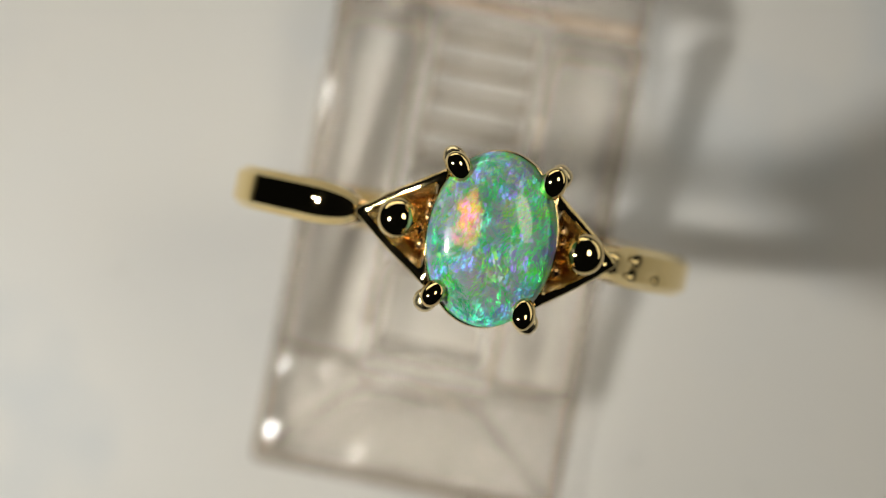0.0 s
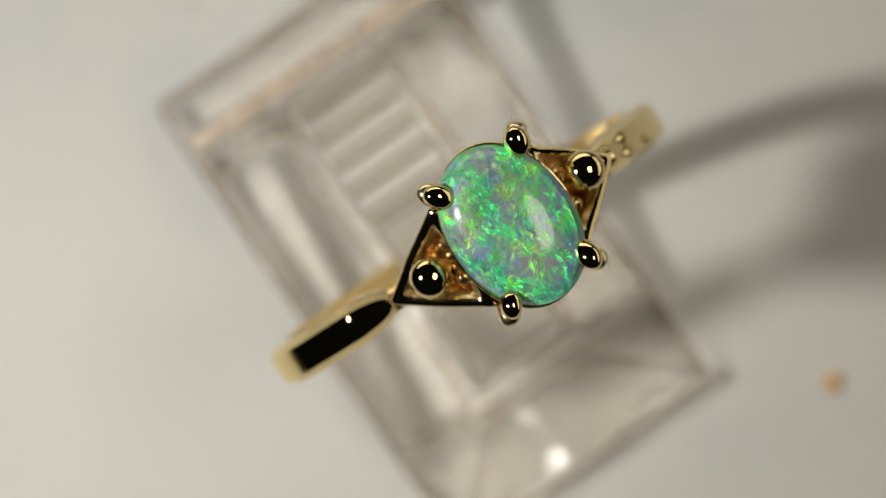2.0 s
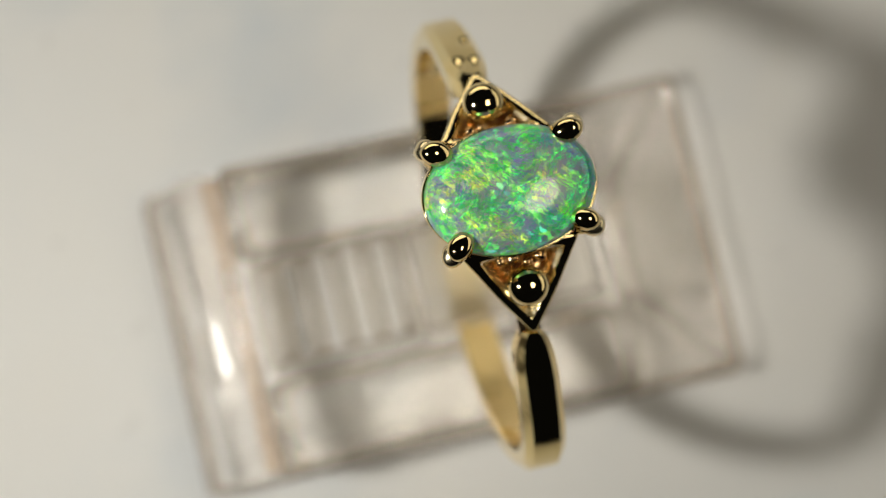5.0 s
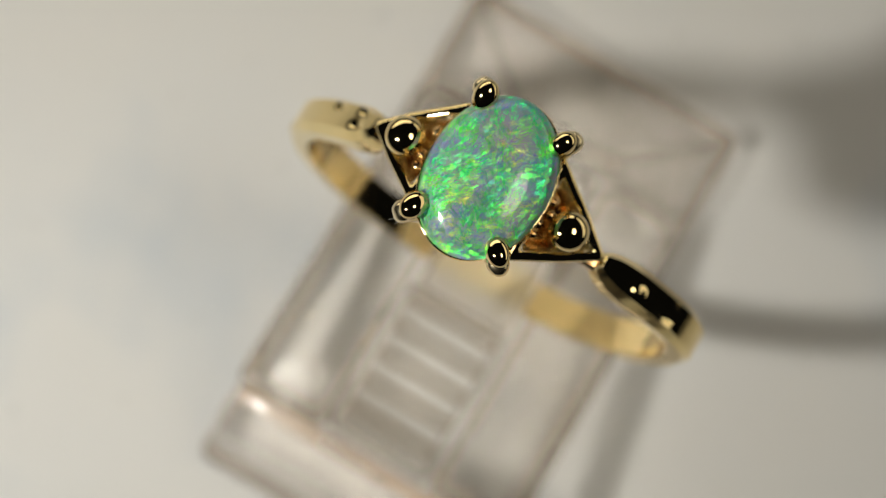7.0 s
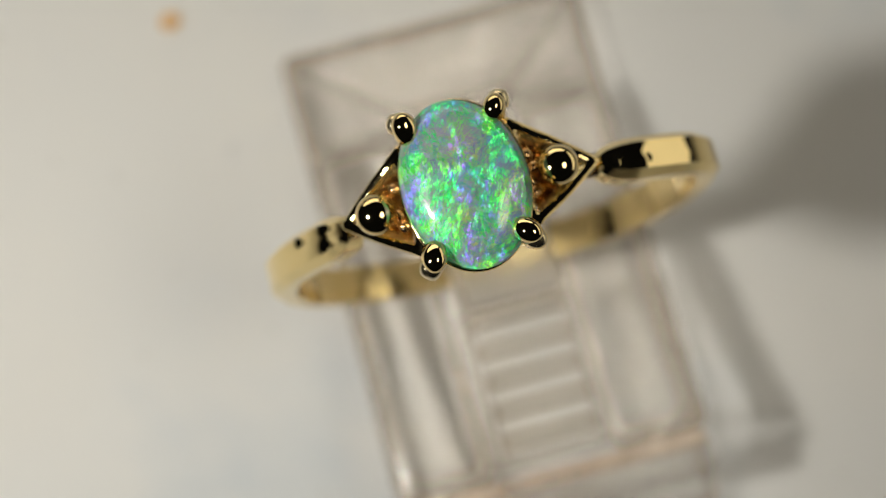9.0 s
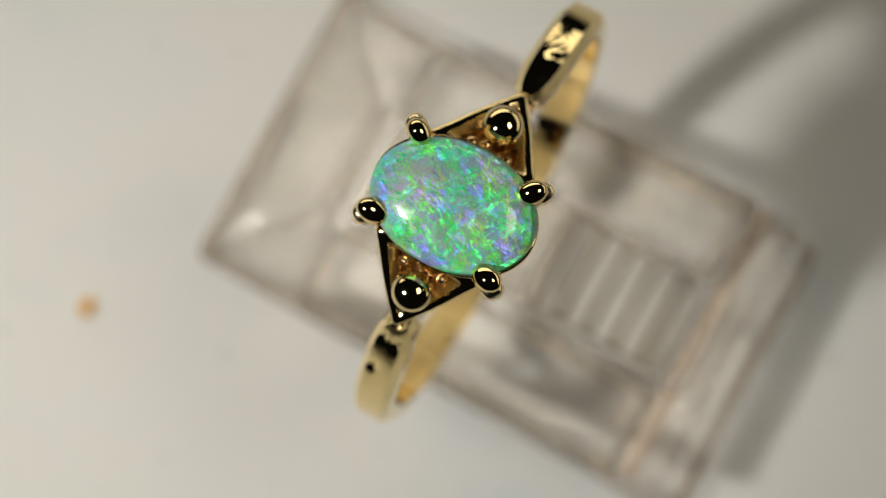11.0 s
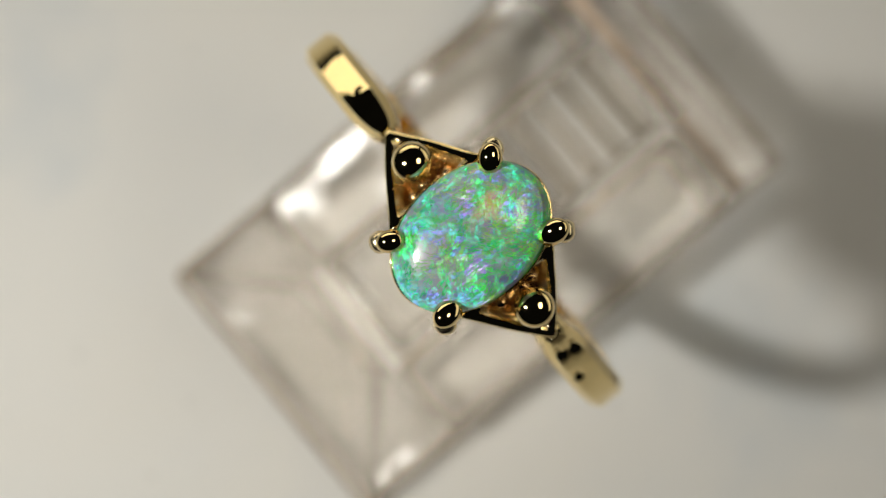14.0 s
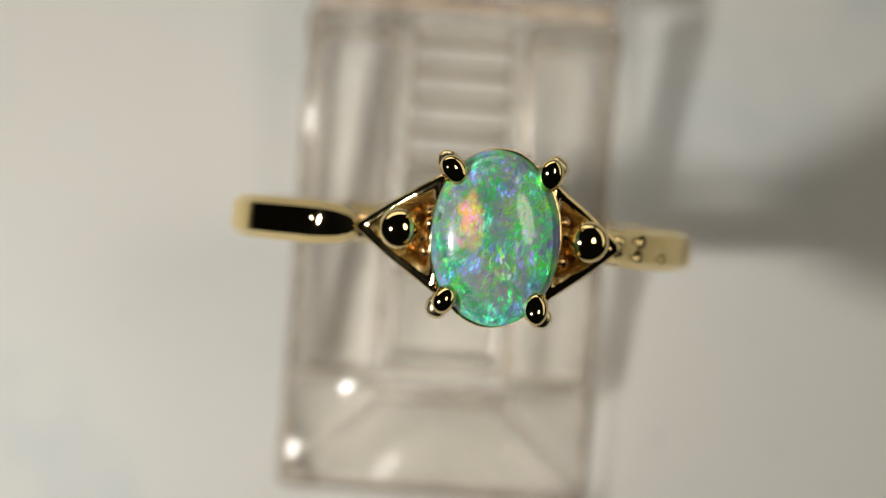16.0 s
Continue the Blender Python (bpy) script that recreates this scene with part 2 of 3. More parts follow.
POST = acrylic("clear_acrylic_post", 0.08, (0.87, 0.865, 0.85), 0.0014)
LIP = acrylic("clear_acrylic_lip", 0.14, (0.93, 0.925, 0.92), 0.0016)
FINGER = acrylic("scuffed_acrylic", 0.36, (0.90, 0.893, 0.88), 0.0020, 0.08)
GRIP = acrylic("frosted_acrylic_grip", 0.70, (0.80, 0.79, 0.775), 0.0015, 0.05)
# half-clear material of the added bars that throw the stand's shadow
SHADOW_BAR = acrylic("shadow_bar_acrylic", 0.12, (0.90, 0.89, 0.88), 0.0010, 0.40)
# brown tone stands in for the dark refraction lines along clear edges
DARK_EDGE = painted_edge("refraction_edge", 0.55, 0.92)
# copper tones of a glint, held in the colour
COPPER_GLINT = painted_edge("copper_glint_edge", 0.3, 0.75, (0.55, 0.40, 0.28), (0.86, 0.70, 0.54))
# weaker version of the painted refraction line
FAINT = painted_edge("faint_acrylic_edge", 0.2, 0.55)
OPAL = opal()
CRUMB = plain("orange_crumb", (0.72, 0.40, 0.14), (0.88, 0.60, 0.28), 3000.0, 0.8)
LINT = plain("pale_lint", (0.55, 0.52, 0.46), (0.72, 0.70, 0.64), 2000.0, 0.8)
TABLE = plain("table_laminate", (0.36, 0.34, 0.31), (0.45, 0.43, 0.40), 30.0, 0.5)


# ---- building ----
def link(name, bm, mats, parent=None, label="", smooth=True):
    me = bpy.data.meshes.new(name)
    bmesh.ops.recalc_face_normals(bm, faces=bm.faces)
    for f in bm.faces:
        f.smooth = smooth
    bm.to_mesh(me)
    bm.free()
    for mt in (mats if isinstance(mats, (list, tuple)) else [mats]):
        me.materials.append(mt)
    ob = new(name, me)
    if parent is not None:
        ob.parent = parent
    if label:
        ob["label"] = label
    return ob


def part(name, bm, mats, parent, label="", smooth=True):
    return link(name, bm, mats, parent, label, smooth)


def thing(name, label, category, group="", kind=""):
    return tagged(new(name), label, category, group, kind)


def add_box(bm, x0, x1, y0, y1, z0, z1, bevel=0.0, segments=2, taper=0.0):
    """A box in millimetres; taper narrows its top. Bevelled faces take the second material."""
    vs = []
    for z, k in ((z0, 0.0), (z1, taper)):
        for x, y in ((x0 + k, y0 + k), (x1 - k, y0 + k), (x1 - k, y1 - k), (x0 + k, y1 - k)):
            vs.append(bm.verts.new((x * MM, y * MM, z * MM)))
    fs = [bm.faces.new([vs[i] for i in q]) for q in ((3, 2, 1, 0), (4, 5, 6, 7), (0, 1, 5, 4), (1, 2, 6, 5), (2, 3, 7, 6), (3, 0, 4, 7))]
    if bevel:
        edges = list({e for f in fs for e in f.edges})
        made = bmesh.ops.bevel(bm, geom=edges, offset=bevel * MM, segments=segments, profile=0.5, affect="EDGES")
        for f in made["faces"]:
            f.material_index = 1
    return bm


def sweep(bm, path, section):
    """Sweeps a closed section along a path. path: (centre, side, up, width scale, height scale); section: (side, up) pairs. Millimetres."""
    rings = []
    for c, side, up, ws, hs in path:
        c, side, up = Vector(c), Vector(side), Vector(up)
        rings.append([bm.verts.new((c + side * (a * ws) + up * (b * hs)) * MM) for a, b in section])
    n = len(section)
    for r, q in zip(rings, rings[1:]):
        for j in range(n):
            bm.faces.new((r[j], r[(j + 1) % n], q[(j + 1) % n], q[j]))
    bm.faces.new(rings[0][::-1])
    bm.faces.new(rings[-1])
    return bm


def ellipsoid(bm, centre, radii, turn=Matrix.Identity(3), segments=24, rings=14):
    m = Matrix.Translation(Vector(centre) * MM) @ turn.to_4x4() @ Matrix.Diagonal((radii[0] * MM, radii[1] * MM, radii[2] * MM, 1))
    bmesh.ops.create_uvsphere(bm, u_segments=segments, v_segments=rings, radius=1.0, matrix=m)
    return bm


# ---- the setting ----
def setting():
    bm = bmesh.new()
    add_box(bm, -200, 200, -170, 170, -45, -17, 2.0)
    tagged(link("table", bm, TABLE, smooth=False), "grey laminate tabletop under the turntable", "table", kind="structure")


def make_turntable():
    t = thing("turntable", "round matt white display turntable with faint bluish smudges", "turntable")
    bm = bmesh.new()
    prof = [(0, 0), (40, 0), (83, 0), (84.2, -0.4), (85, -1.4), (85, -6), (84, -7), (0, -7)]
    n = 128
    rows = []
    for r, z in prof:
        rows.append([bm.verts.new((r * MM * math.cos(a * math.tau / n), r * MM * math.sin(a * math.tau / n), z * MM)) for a in range(n)] if r else
                    [bm.verts.new((0, 0, z * MM))])
    for p, q in zip(rows, rows[1:]):
        for i in range(n):
            j = (i + 1) % n
            if len(p) == 1:
                bm.faces.new((p[0], q[i], q[j]))
            elif len(q) == 1:
                bm.faces.new((p[i], p[j], q[0]))
            else:
                bm.faces.new((p[i], q[i], q[j], p[j]))
    part("platter", bm, PAINT, t, smooth=False)
    bm = bmesh.new()
    bmesh.ops.create_cone(bm, cap_ends=True, segments=96, radius1=70 * MM, radius2=66 * MM, depth=10 * MM, matrix=Matrix.Translation((0, 0, -12 * MM)))
    part("foot", bm, TABLE, t, smooth=False)
    return t


def make_crumb(x, y, r, seed):
    bm = bmesh.new()
    bmesh.ops.create_icosphere(bm, subdivisions=3, radius=1.0)
    for v in bm.verts:
        k = 1 + 0.35 * noise.noise(v.co * 1.6 + Vector((seed, 0, 0)))
        v.co = Vector((v.co.x * r * k, v.co.y * r * 0.8 * k, (v.co.z * 0.4 + 0.36) * r * k)) * MM
    ob = link("crumb", bm, CRUMB)
    tagged(ob, "tiny orange-brown crumb lying on the white turntable", "crumb")
    return ob


# ---- the acrylic stand ----
STAND = pose(-0.78 * MM, 2.0 * MM, 0.0, 0, 0, -11.0)


def frustum(bm, low, z0, high, z1, bevel):
    """A block between two rectangles (x0, x1, y0, y1) at two heights, millimetres."""
    vs = []
    for (x0, x1, y0, y1), z in ((low, z0), (high, z1)):
        vs += [bm.verts.new((x * MM, y * MM, z * MM)) for x, y in ((x0, y0), (x1, y0), (x1, y1), (x0, y1))]
    fs = [bm.faces.new([vs[i] for i in q]) for q in ((3, 2, 1, 0), (4, 5, 6, 7), (0, 1, 5, 4), (1, 2, 6, 5), (2, 3, 7, 6), (3, 0, 4, 7))]
    made = bmesh.ops.bevel(bm, geom=list({e for f in fs for e in f.edges}), offset=bevel * MM, segments=3, profile=0.5, affect="EDGES")
    for f in made["faces"]:
        f.material_index = 1
    return bm


def make_stand():
    s = thing("ring_stand", "clear acrylic ring stand with painted-in dark edges on the turntable", "ring stand")

    def block(name, low, z0, high, z1, bevel, mat):
        edged(name, frustum(bmesh.new(), low, z0, high, z1, bevel), mat)

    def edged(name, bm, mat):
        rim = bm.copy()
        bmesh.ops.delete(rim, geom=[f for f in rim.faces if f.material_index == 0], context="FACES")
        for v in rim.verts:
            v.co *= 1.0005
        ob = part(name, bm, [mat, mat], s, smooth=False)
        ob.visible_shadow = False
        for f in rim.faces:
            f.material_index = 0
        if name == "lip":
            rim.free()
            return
        # strip over the bevel: refraction dark in its colour, and it casts shade
        part("edge", rim, DARK_EDGE if name in ("base", "rib") else FAINT, ob, "brownish strip painting the edge's dark refraction line")

    block("base", (-8.3, 8.3, -14.8, 14.8), 0.02, (-8.1, 8.1, -14.6, 14.2), 2.4, 0.5, CLEAR)
    block("front_facet", (-7.9, 7.9, -14.1, -8.8), 2.43, (-3.0, 3.0, -9.7, -8.9), 4.8, 0.28, FACET)
    for side in (-1, 1):
        bm = bmesh.new()
        vs = []
        for y, z in ((-8.7, 3.2), (9.9, 8.2)):
            for x in ((3.1, 8.1) if side > 0 else (-8.1, -3.1)):
                vs += [bm.verts.new((x * MM, y * MM, 2.43 * MM)), bm.verts.new(((x - 0.1 * side * (abs(x) > 5)) * MM, y * MM, z * MM))]
        fs = [bm.faces.new([vs[i] for i in q]) for q in ((0, 1, 3, 2), (4, 6, 7, 5), (0, 4, 5, 1), (2, 3, 7, 6), (1, 5, 7, 3), (0, 2, 6, 4))]
        bmesh.ops.recalc_face_normals(bm, faces=fs)
        made = bmesh.ops.bevel(bm, geom=bm.edges[:], offset=0.6 * MM, segments=3, profile=0.5, affect="EDGES")
        for f in made["faces"]:
            f.material_index = 1
        edged("side_rail", bm, RAIL)
        # bar added inside the rail's upper corner to cast the stand's outline shadow
        bm = bmesh.new()
        vs = []
        for y, z in ((-8.0, 3.0), (9.6, 7.7)):
            for x in (6.6 * side, 7.7 * side):
                vs += [bm.verts.new((x * MM, y * MM, max(2.5, z - 1.3) * MM)), bm.verts.new((x * MM, y * MM, z * MM))]
        for q in ((0, 1, 3, 2), (4, 6, 7, 5), (0, 4, 5, 1), (2, 3, 7, 6), (1, 5, 7, 3), (0, 2, 6, 4)):
            bm.faces.new([vs[i] for i in q])
        part("rail_shadow_bar", bm, SHADOW_BAR, s, smooth=False)
    # the same kind of added shadow caster, across the lip
    part("lip_shadow_bar", add_box(bmesh.new(), -7.2, 7.2, 10.7, 11.9, 6.9, 8.0, 0.1), SHADOW_BAR, s, smooth=False)
    block("front_post", (-2.9, 2.9, -8.5, -3.2), 2.43, (-2.8, 2.8, -7.9, -3.3), 8.7, 0.2, POST)
    block("back_post", (-2.9, 2.9, 1.2, 9.8), 2.43, (-2.8, 2.8, 1.3, 9.3), 8.7, 0.2, POST)
    block("finger", (-2.7, 2.7, -7.8, -3.6), 8.73, (-2.5, 2.5, -7.3, -3.65), 10.4, 0.25, FINGER)
    block("finger", (-2.7, 2.7, 1.6, 9.2), 8.73, (-2.5, 2.5, 1.65, 9.0), 10.4, 0.25, FINGER)
    block("grip", (-2.7, 2.7, -3.5, 1.5), 8.0, (-2.5, 2.5, -3.45, 1.45), 10.6, 0.25, GRIP)
    for i in range(5):
        y = 1.6 + i * 1.5
        block("rib", (-2.4, 2.4, y, y + 0.85), 10.42, (-2.3, 2.3, y + 0.1, y + 0.75), 11.0, 0.12, POST)
    block("lip", (-8.0, 8.0, 10.0, 14.0), 2.43, (-7.8, 7.8, 10.2, 12.0), 8.4, 0.6, LIP)
    # added strip on the lip's inner corner; its copper colour paints a glint
    part("lip_glint", add_box(bmesh.new(), -7.5, 7.5, 9.85, 10.75, 8.0, 8.46, 0.2), COPPER_GLINT, s, "copper strip painting a glint along the lip")
    return s


# ---- the ring ----
RING = (Matrix.Translation(Vector((0.273, -1.328, 28.678)) * MM)
        @ Matrix(((0.97931, 0.20236, 0.00212), (-0.20114, 0.97446, -0.09985), (-0.02228, 0.09736, 0.99500))).to_4x4())
CX, CZ, R_OUT = -0.7, -12.0, 10.15     # the band's centre and outer radius, millimetres
FLAT_END, FLAT_FAR = -9.3, -11.25     # where the flat shank ends and the band's farthest point on that side
STEEP, STEEP_END, STEEP_FAR = (49, 57), 8.0, 9.45
TIPS = {-1: Vector((-5.7, 0, -3.45)), 1: Vector((5.35, 0, -3.45))}
PRONGS = ((-1.87, 2.55), (1.93, 2.66), (1.79, -2.64), (-1.86, -2.56))
BEADS = ((-3.84, 0.05, -1.75), (3.78, 0.15, -1.75))


# hollows left by the file: distance from the flat end, or minus that from the steep end; place across; length, width, depth
HOLLOWS = ((1.35, 0.10, 0.55, 0.6, 0.05), (2.1, 0.2, 0.34, 0.3, -0.11), (-1.15, 0.34, 0.36, 0.2, 0.17), (-1.0, -0.32, 0.32, 0.18, 0.15),
           (-3.1, -0.34, 0.34, 0.2, 0.16), (-5.2, 0.1, 0.8, 0.5, 0.04), (4.2, 0.2, 0.6, 0.4, 0.02))


def filed(along, total, across):
    depth = 0.012 * math.sin(along * 2.1 + across * 1.7) * math.exp(-min(along, total - along) / 6.0)
    for at, y, length, width, d in HOLLOWS:
        where = at if at > 0 else total + at
        depth += d * math.exp(-((along - where) / length) ** 2 - ((across - y) / width) ** 2)
    return depth


def band_outline():
    """Points (x, z, distance along, direction of the outward normal) round the band, millimetres, from tip to tip."""
    low = CZ - R_OUT

    def shank(tip, side, first, last, end_x, far_x):
        # slope in degrees below the horizontal, first to last up to end_x, then rounding over to upright at far_x
        pts, x, z = [], tip.x, tip.z
        steps = 60
        for i in range(steps):
            k = i / steps
            fall = radians(first + (last - first) * k)
            pts.append((x, z, fall))
            dx = abs(end_x - tip.x) / steps
            x, z = x + side * dx, z - dx * math.tan(fall)
        begin = radians(last)
        bend = abs(far_x - end_x) / (1 - math.sin(begin))
        for i in range(steps):
            fall = begin + (math.pi / 2 - begin) * i / steps
            pts.append((end_x + side * bend * (math.sin(fall) - math.sin(begin)), z - bend * (math.cos(begin) - math.cos(fall)), fall))
        return pts, z - bend * math.cos(begin)

    first, za = shank(TIPS[-1], -1, 24, 37, FLAT_END, FLAT_FAR)
    second, zb = shank(TIPS[1], 1, STEEP[0], STEEP[1], STEEP_END, STEEP_FAR)
    mid = CX
    line = [(x, z, math.pi / 2 + fall) for x, z, fall in first]
    for i in range(80):
        a = math.pi / 2 * i / 80
        line.append((mid - (mid - FLAT_FAR) * math.cos(a), za - (za - low) * math.sin(a), math.pi + math.atan2((mid - FLAT_FAR) * math.sin(a), (za - low) * math.cos(a))))
    for i in range(81):
        a = math.pi / 2 * (1 - i / 80)
        line.append((mid + (STEEP_FAR - mid) * math.cos(a), zb - (zb - low) * math.sin(a), math.tau - math.atan2((STEEP_FAR - mid) * math.sin(a), (zb - low) * math.cos(a))))
    line += [(x, z, math.tau + math.pi / 2 - fall) for x, z, fall in second[::-1]]
    out, along = [], 0.0
    for i, (x, z, normal) in enumerate(line):
        if i:
            along += math.hypot(x - line[i - 1][0], z - line[i - 1][1])
        out.append((x, z, along, normal))
    return out


def make_ring():
    r = thing("opal_ring", "yellow gold ring with oval opal, upright in a clear stand", "ring")
    # band: outer outline drawn by its slope (long and flat past one shoulder, steep past the other), round inside
    outline = band_outline()
    columns = 15
    flat = [(-0.56 + 1.12 * c / (columns - 1), 0.0) for c in range(columns)]
    section = [(-0.80, -1.0), (0.80, -1.0), (0.86, -0.82), (0.85, -0.32)] + flat[::-1] + [(-0.85, -0.32), (-0.86, -0.82)]
    rings = []
    bm = bmesh.new()
    total = outline[-1][2]
    for x, z, along, slope in outline:
        up = Vector((math.cos(slope), 0, math.sin(slope)))
        near = min(along, total - along)
        thick = 1.1 + 0.55 * math.exp(-(near / 3.6) ** 2) - 0.5 * math.exp(-(near / 0.7) ** 2)
        ws = 0.25 + 0.8 * math.sqrt(max(0.0, 1 - (1 - min(1.0, near / 2.3)) ** 2))
        ring = []
        for a, b in section:
            p = Vector((x, a * ws, z)) + up * (b * thick)
            if b == 0.0:
                p -= up * filed(along, total, a * ws)
            ring.append(bm.verts.new(p * MM))
        rings.append(ring)
    n = len(section)
    for p, q in zip(rings, rings[1:]):
        for c in range(n):
            bm.faces.new((p[c], p[(c + 1) % n], q[(c + 1) % n], q[c]))
    bm.faces.new(rings[0][::-1])
    bm.faces.new(rings[-1])
    for c in (0, 1, 2, 3, 4, 3 + columns, 4 + columns, 5 + columns):
        for p, q in zip(rings, rings[1:]):
            bm.edges.get((p[c], q[c])).smooth = False
    part("band", bm, GOLD, r, "polished bevelled yellow gold band")
    # open triangular shoulders
    for side in (-1, 1):
        tip = TIPS[side]
        # a triangular cup: polished flat rim, rough slanting walls and floor
        corners = [tip + Vector((0.12 * side, 0, 0.3)), Vector((2.2 * side, 2.5, -1.5)), Vector((2.2 * side, -2.5, -1.5))]
        up = (corners[1] - corners[0]).cross(corners[2] - corners[0]).normalized()
        if up.z < 0:
            up = -up
        lens = [(corners[1] - corners[2]).length, (corners[0] - corners[2]).length, (corners[0] - corners[1]).length]
        mid = sum((c * l for c, l in zip(corners, lens)), Vector()) / sum(lens)
        inradius = (corners[1] - corners[0]).cross(corners[2] - corners[0]).length / sum(lens)
        outline = []
        for a, b in ((0, 1), (1, 2), (2, 0)):
            for q in range(8):
                k = 0.04 + 0.92 * q / 7
                p = corners[a].lerp(corners[b], k)
                away_mid = (p - mid).normalized()
                outline.append(p + away_mid * 0.07 * math.sin(math.pi * k))

        def loop(bm, inset, depth):
            f = (inradius - inset) / inradius
            return [bm.verts.new((mid + (p - mid) * f - up * depth) * MM) for p in outline]

        def skin(bm, loops, close=False):
            for p, q in zip(loops, loops[1:]):
                for a in range(len(p)):
                    b = (a + 1) % len(p)
                    bm.faces.new((p[a], p[b], q[b], q[a]))
            if close:
                bm.faces.new(loops[-1])

        bm = bmesh.new()
        rings_ = [loop(bm, *v) for v in ((0.10, 0.85), (0.0, 0.6), (0.0, 0.13), (0.03, 0.055), (0.08, 0.018), (0.15, 0.004), (0.22, 0.0), (0.30, 0.006), (0.36, 0.03), (0.395, 0.075), (0.41, 0.85))]
        skin(bm, rings_ + rings_[:1])
        for v in bm.verts:
            v.co += up * (0.035 * MM * noise.noise(v.co * 900 + Vector((side, 0, 0))))
        shoulder = part("shoulder", bm, GOLD, r, "open triangular gold shoulder")
        bm = bmesh.new()
        skin(bm, [loop(bm, *v) for v in ((0.39, 0.04), (0.42, 0.08), (0.48, 0.15), (0.56, 0.27), (0.60, 0.46), (0.62, 0.60))])
        for v in bm.verts:
            v.co += up * (0.07 * MM * noise.noise(v.co * 2000)) + (mid * MM - v.co).normalized() * (0.08 * MM * noise.noise(v.co * 1700))
        part("inner_wall", bm, LIT_SATIN_GOLD, shoulder, "satin gold inner wall, lit tone in its colour")
        bm = bmesh.new()
        skin(bm, [loop(bm, *v) for v in ((0.58, 0.5), (0.66, 0.8), (0.82, 1.05), (1.15, 1.15))], True)
        bmesh.ops.subdivide_edges(bm, edges=bm.edges[:], cuts=1)
        for v in bm.verts:
            v.co += up * (0.09 * MM * noise.noise(v.co * 2600))
        part("shoulder_floor", bm, SHADED_ROUGH_GOLD, r, "rough cast gold, recess shade painted into its colour")
        bm = bmesh.new()
        x, y, z = BEADS[0 if side < 0 else 1]
        ellipsoid(bm, (x, y, z), (0.84, 0.84, 0.66), segments=40, rings=24)
        part("bead", bm, GOLD, r)
        bm = bmesh.new()
        sweep(bm, [((x, y, z - 0.2), (1, 0, 0), (0, 1, 0), 1, 1), ((x, y, z - 1.5), (1, 0, 0), (0, 1, 0), 1.1, 1.1)],
              [(0.55 * math.cos(a * math.tau / 16), 0.55 * math.sin(a * math.tau / 16)) for a in range(16)])
        part("bead_seat", bm, LIT_SATIN_GOLD, r)
        # small cast grains between bead and stone
        rnd = random.Random(11 + side)
        for gy in (-0.75, -0.2, 0.35, 0.85):
            bm = bmesh.new()
            g = rnd.uniform(0.2, 0.3)
            ellipsoid(bm, (side * rnd.uniform(2.55, 2.95), gy, -2.25 + rnd.uniform(0, 0.25)), (g, g * 1.15, g * 0.9), segments=16, rings=10)
            part("grain", bm, SHADED_ROUGH_GOLD, r)
        # lower arm under the shoulder
        bm = bmesh.new()
        start, end = tip + Vector((-0.1 * side, 0, -0.75)), Vector((1.9 * side, 0, -4.3))
        rows = []
        for i in range(9):
            k = i / 8
            c = start.lerp(end, k) + Vector((0, 0, 0.25 * math.sin(math.pi * k)))
            d = (end - start).normalized()
            flat = Vector((0, 1, 0))
            rows.append((c, flat, d.cross(flat), 1.0, 1.0))
        sweep(bm, rows, [(-0.45, -0.25), (0.45, -0.25), (0.45, 0.12), (0.3, 0.25), (-0.3, 0.25), (-0.45, 0.12)])
        part("lower_arm", bm, SHADED_ROUGH_GOLD, r, smooth=False)
    # collet: an oval cup below the stone
    bm = bmesh.new()
    rows = []
    prof = [(1.012, -1.04), (1.03, -1.15), (0.99, -1.5), (0.80, -3.0), (0.66, -4.4), (0.58, -4.4), (0.72, -3.0), (0.88, -1.5), (0.985, -1.1)]
    m = 64
    for f, z in prof:
        rows.append([bm.verts.new((2.58 * f * math.cos(i * math.tau / m) * MM, 3.5 * f * math.sin(i * math.tau / m) * MM, z * MM)) for i in range(m)])
    for p, q in zip(rows, rows[1:] + rows[:1]):
        for i in range(m):
            bm.faces.new((p[i], p[(i + 1) % m], q[(i + 1) % m], q[i]))
    part("collet", bm, GOLD, r)
    # claws
    hand = random.Random(5)
    for px, py in PRONGS:
        bm = bmesh.new()
        out = Vector((px, py, 0)).normalized()
        sidev = Vector((-out.y, out.x, 0))
        c = Vector((px, py, 0))
        rows = []
        for k, rad in ((0.0, 0.34), (0.25, 0.38), (0.5, 0.42), (0.75, 0.44), (1.0, 0.40)):
            z = -4.2 + 3.55 * k
            o = -1.2 * (1 - k) ** 1.3 + 0.24
            rows.append((c + out * o + Vector((0, 0, z)), sidev, out, rad, rad))
        sweep(bm, rows, [(math.cos(a * math.tau / 18), math.sin(a * math.tau / 18)) for a in range(18)])
        twist = Matrix.Rotation(radians(hand.uniform(-28, 28)), 3, "Z")
        turn = Matrix((sidev, out, Vector((0, 0, 1)))).transposed()
        lean = Matrix.Rotation(radians(hand.uniform(-34, -20)), 3, sidev)
        size = hand.uniform(0.92, 1.06)
        ellipsoid(bm, c - out * 0.02 + Vector((0, 0, -0.30)), (0.50 * size, 0.68 * size, 0.50), twist @ lean @ turn, 36, 20)
        for v in bm.verts:
            v.co += v.co.normalized() * (0.06 * MM * noise.noise(v.co * 1500))
        claw = part("claw", bm, GOLD, r, "rounded gold claw over the opal's edge")
        bm = bmesh.new()
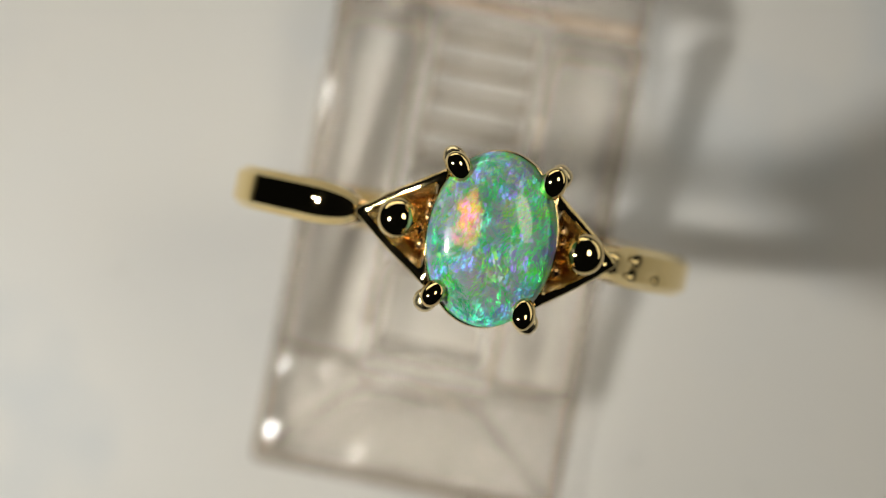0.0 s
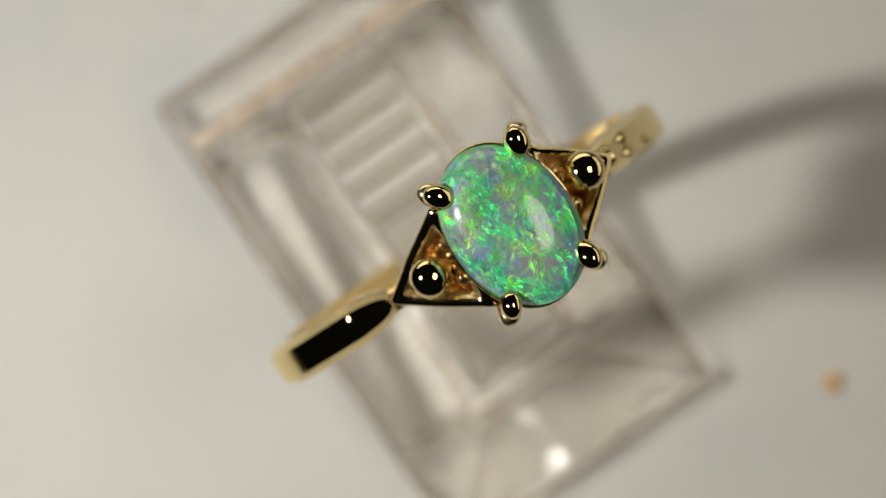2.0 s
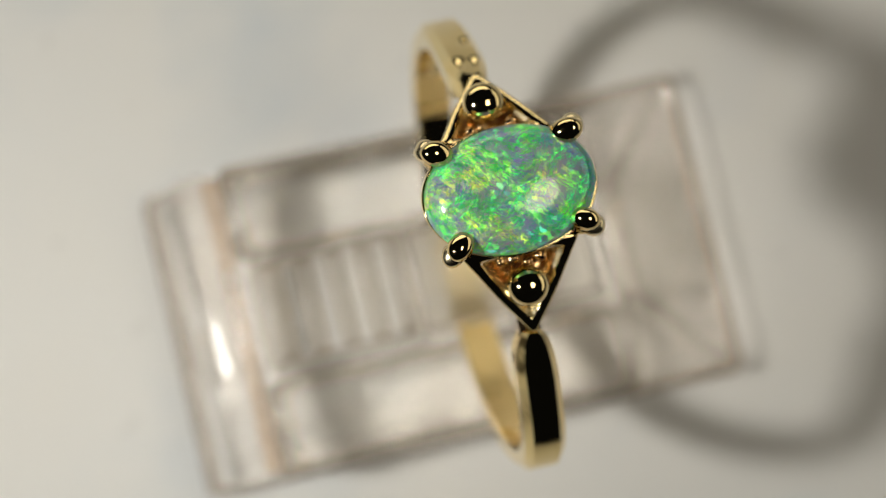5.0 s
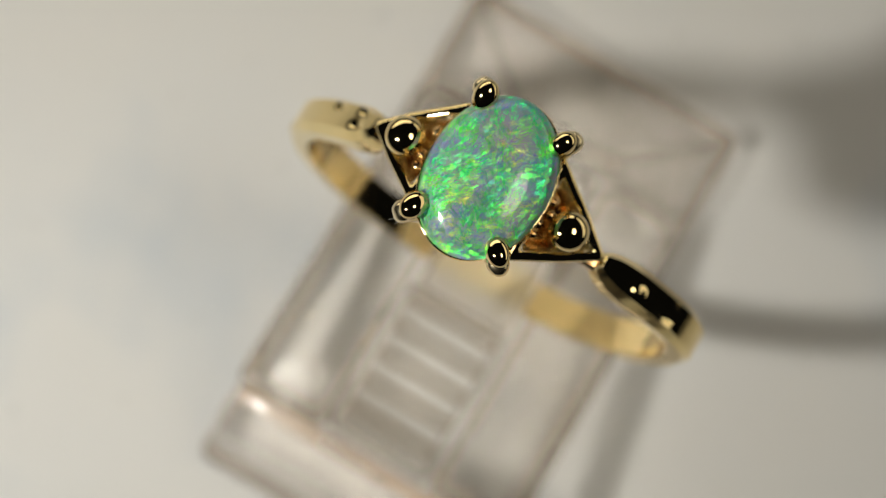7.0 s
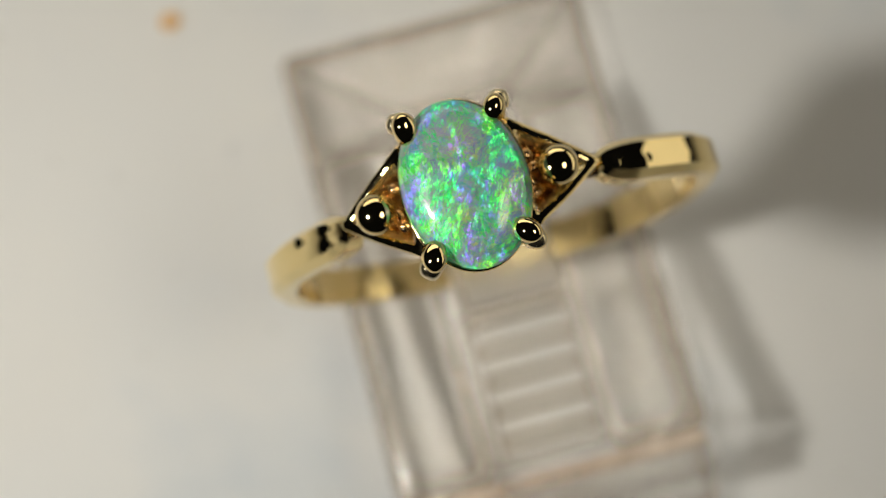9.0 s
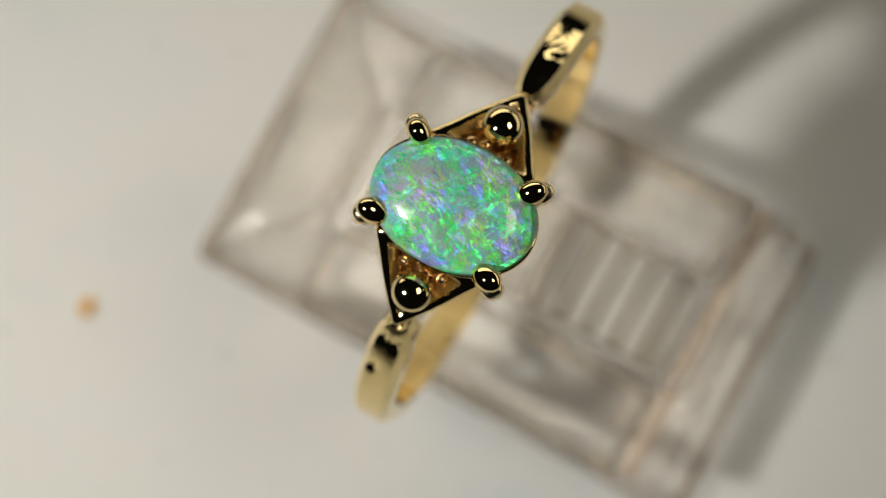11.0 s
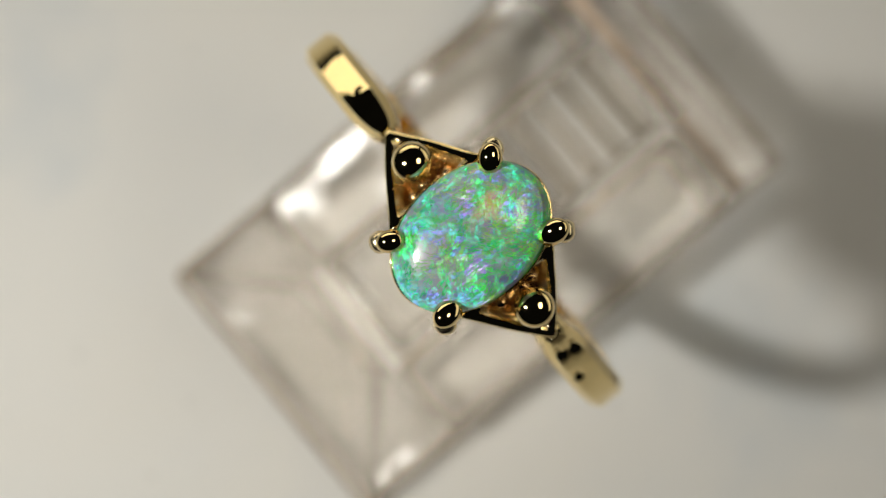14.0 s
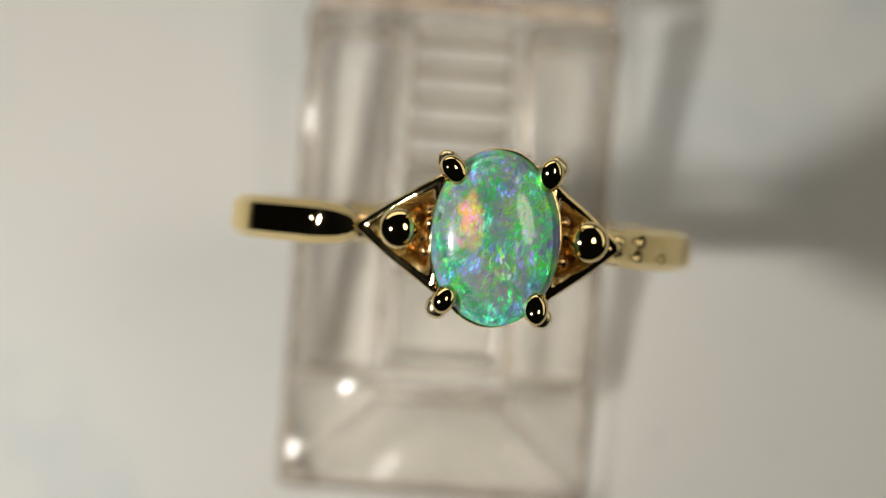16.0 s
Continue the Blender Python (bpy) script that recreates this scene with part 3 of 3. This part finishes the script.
        ellipsoid(bm, c + out * 0.42 + Vector((0, 0, -0.70)), (0.47, 0.48, 0.42), twist @ turn, 28, 16)
        for v in bm.verts:
            v.co += v.co.normalized() * (0.09 * MM * noise.noise(v.co * 2200))
        part("collar", bm, LIT_SATIN_GOLD, claw, "satin gold collar, pale lit side painted in")
    # the stone
    bm = bmesh.new()
    rows = []
    m, layers = 72, 22
    for j in range(layers):
        k = j / (layers - 1)
        f = 1 - (1 - math.sin(k * math.pi / 2)) ** 1.25
        rows.append((f, -1.0 + 0.55 * (1 - f ** 2.5) + 0.72 * math.sqrt(max(0.0, 1 - f ** 9))))
    rows += [(0.985, -1.2), (0.90, -1.35), (0.0, -1.4)]
    rings = []
    for f, z in rows:
        if f < 1e-6:
            rings.append([bm.verts.new((0, 0, z * MM))])
        else:
            rings.append([bm.verts.new((2.58 * f * math.cos(i * math.tau / m) * MM, 3.53 * f * math.sin(i * math.tau / m) * MM, z * MM)) for i in range(m)])
    for p, q in zip(rings, rings[1:]):
        for i in range(m):
            j = (i + 1) % m
            if len(p) == 1:
                bm.faces.new((p[0], q[i], q[j]))
            elif len(q) == 1:
                bm.faces.new((p[i], p[j], q[0]))
            else:
                bm.faces.new((p[i], q[i], q[j], p[j]))
    bmesh.ops.rotate(bm, verts=bm.verts, cent=(0, 0, 0), matrix=Matrix.Rotation(radians(4), 3, "Z"))
    part("opal", bm, OPAL, r, "oval cabochon opal flashing green, blue and orange")
    return r


def make_lint(claw, wisps):
    """Fine fibres caught on a claw, in the ring's space, millimetres."""
    bm = bmesh.new()
    out = Vector((claw[0], claw[1], 0)).normalized()
    for turn, reach, droop in wisps:
        way = Matrix.Rotation(radians(turn), 3, "Z") @ out
        side = Vector((-way.y, way.x, 0))
        rows = []
        for i in range(9):
            k = i / 8
            c = Vector((claw[0], claw[1], -0.45)) + out * 0.35 + way * (reach * k) + side * (0.18 * reach * math.sin(2.6 * k)) - Vector((0, 0, droop * k * k))
            rows.append((c, side, (0, 0, 1), 1.0 - 0.5 * k, 1.0 - 0.5 * k))
        sweep(bm, rows, [(0.013 * math.cos(a * math.tau / 5), 0.013 * math.sin(a * math.tau / 5)) for a in range(5)])
    return tagged(link("lint_fibre", bm, LINT), "fine pale lint fibres caught on a gold claw", "lint")


setting()
TURNTABLE = make_turntable()
STAND_OB = make_stand()
RING_OB = make_ring()
LINT_OB = make_lint(PRONGS[1], ((4, 0.75, 0.1), (26, 0.7, 0.2), (60, 0.45, 0.2)))
CRUMBS = [(make_crumb(8.9, -18.8, 0.62, 3), pose(8.9 * MM, -18.8 * MM, 0.0))]


def motions():
    times = [0.5 * i for i in range(33)]
    moving = [(TURNTABLE, pose(0, 0, 0)), (STAND_OB, STAND), (RING_OB, RING), (LINT_OB, RING)] + CRUMBS
    for ob, base in moving:
        walk(ob, [(t, spun(t, base)) for t in times])


motions()
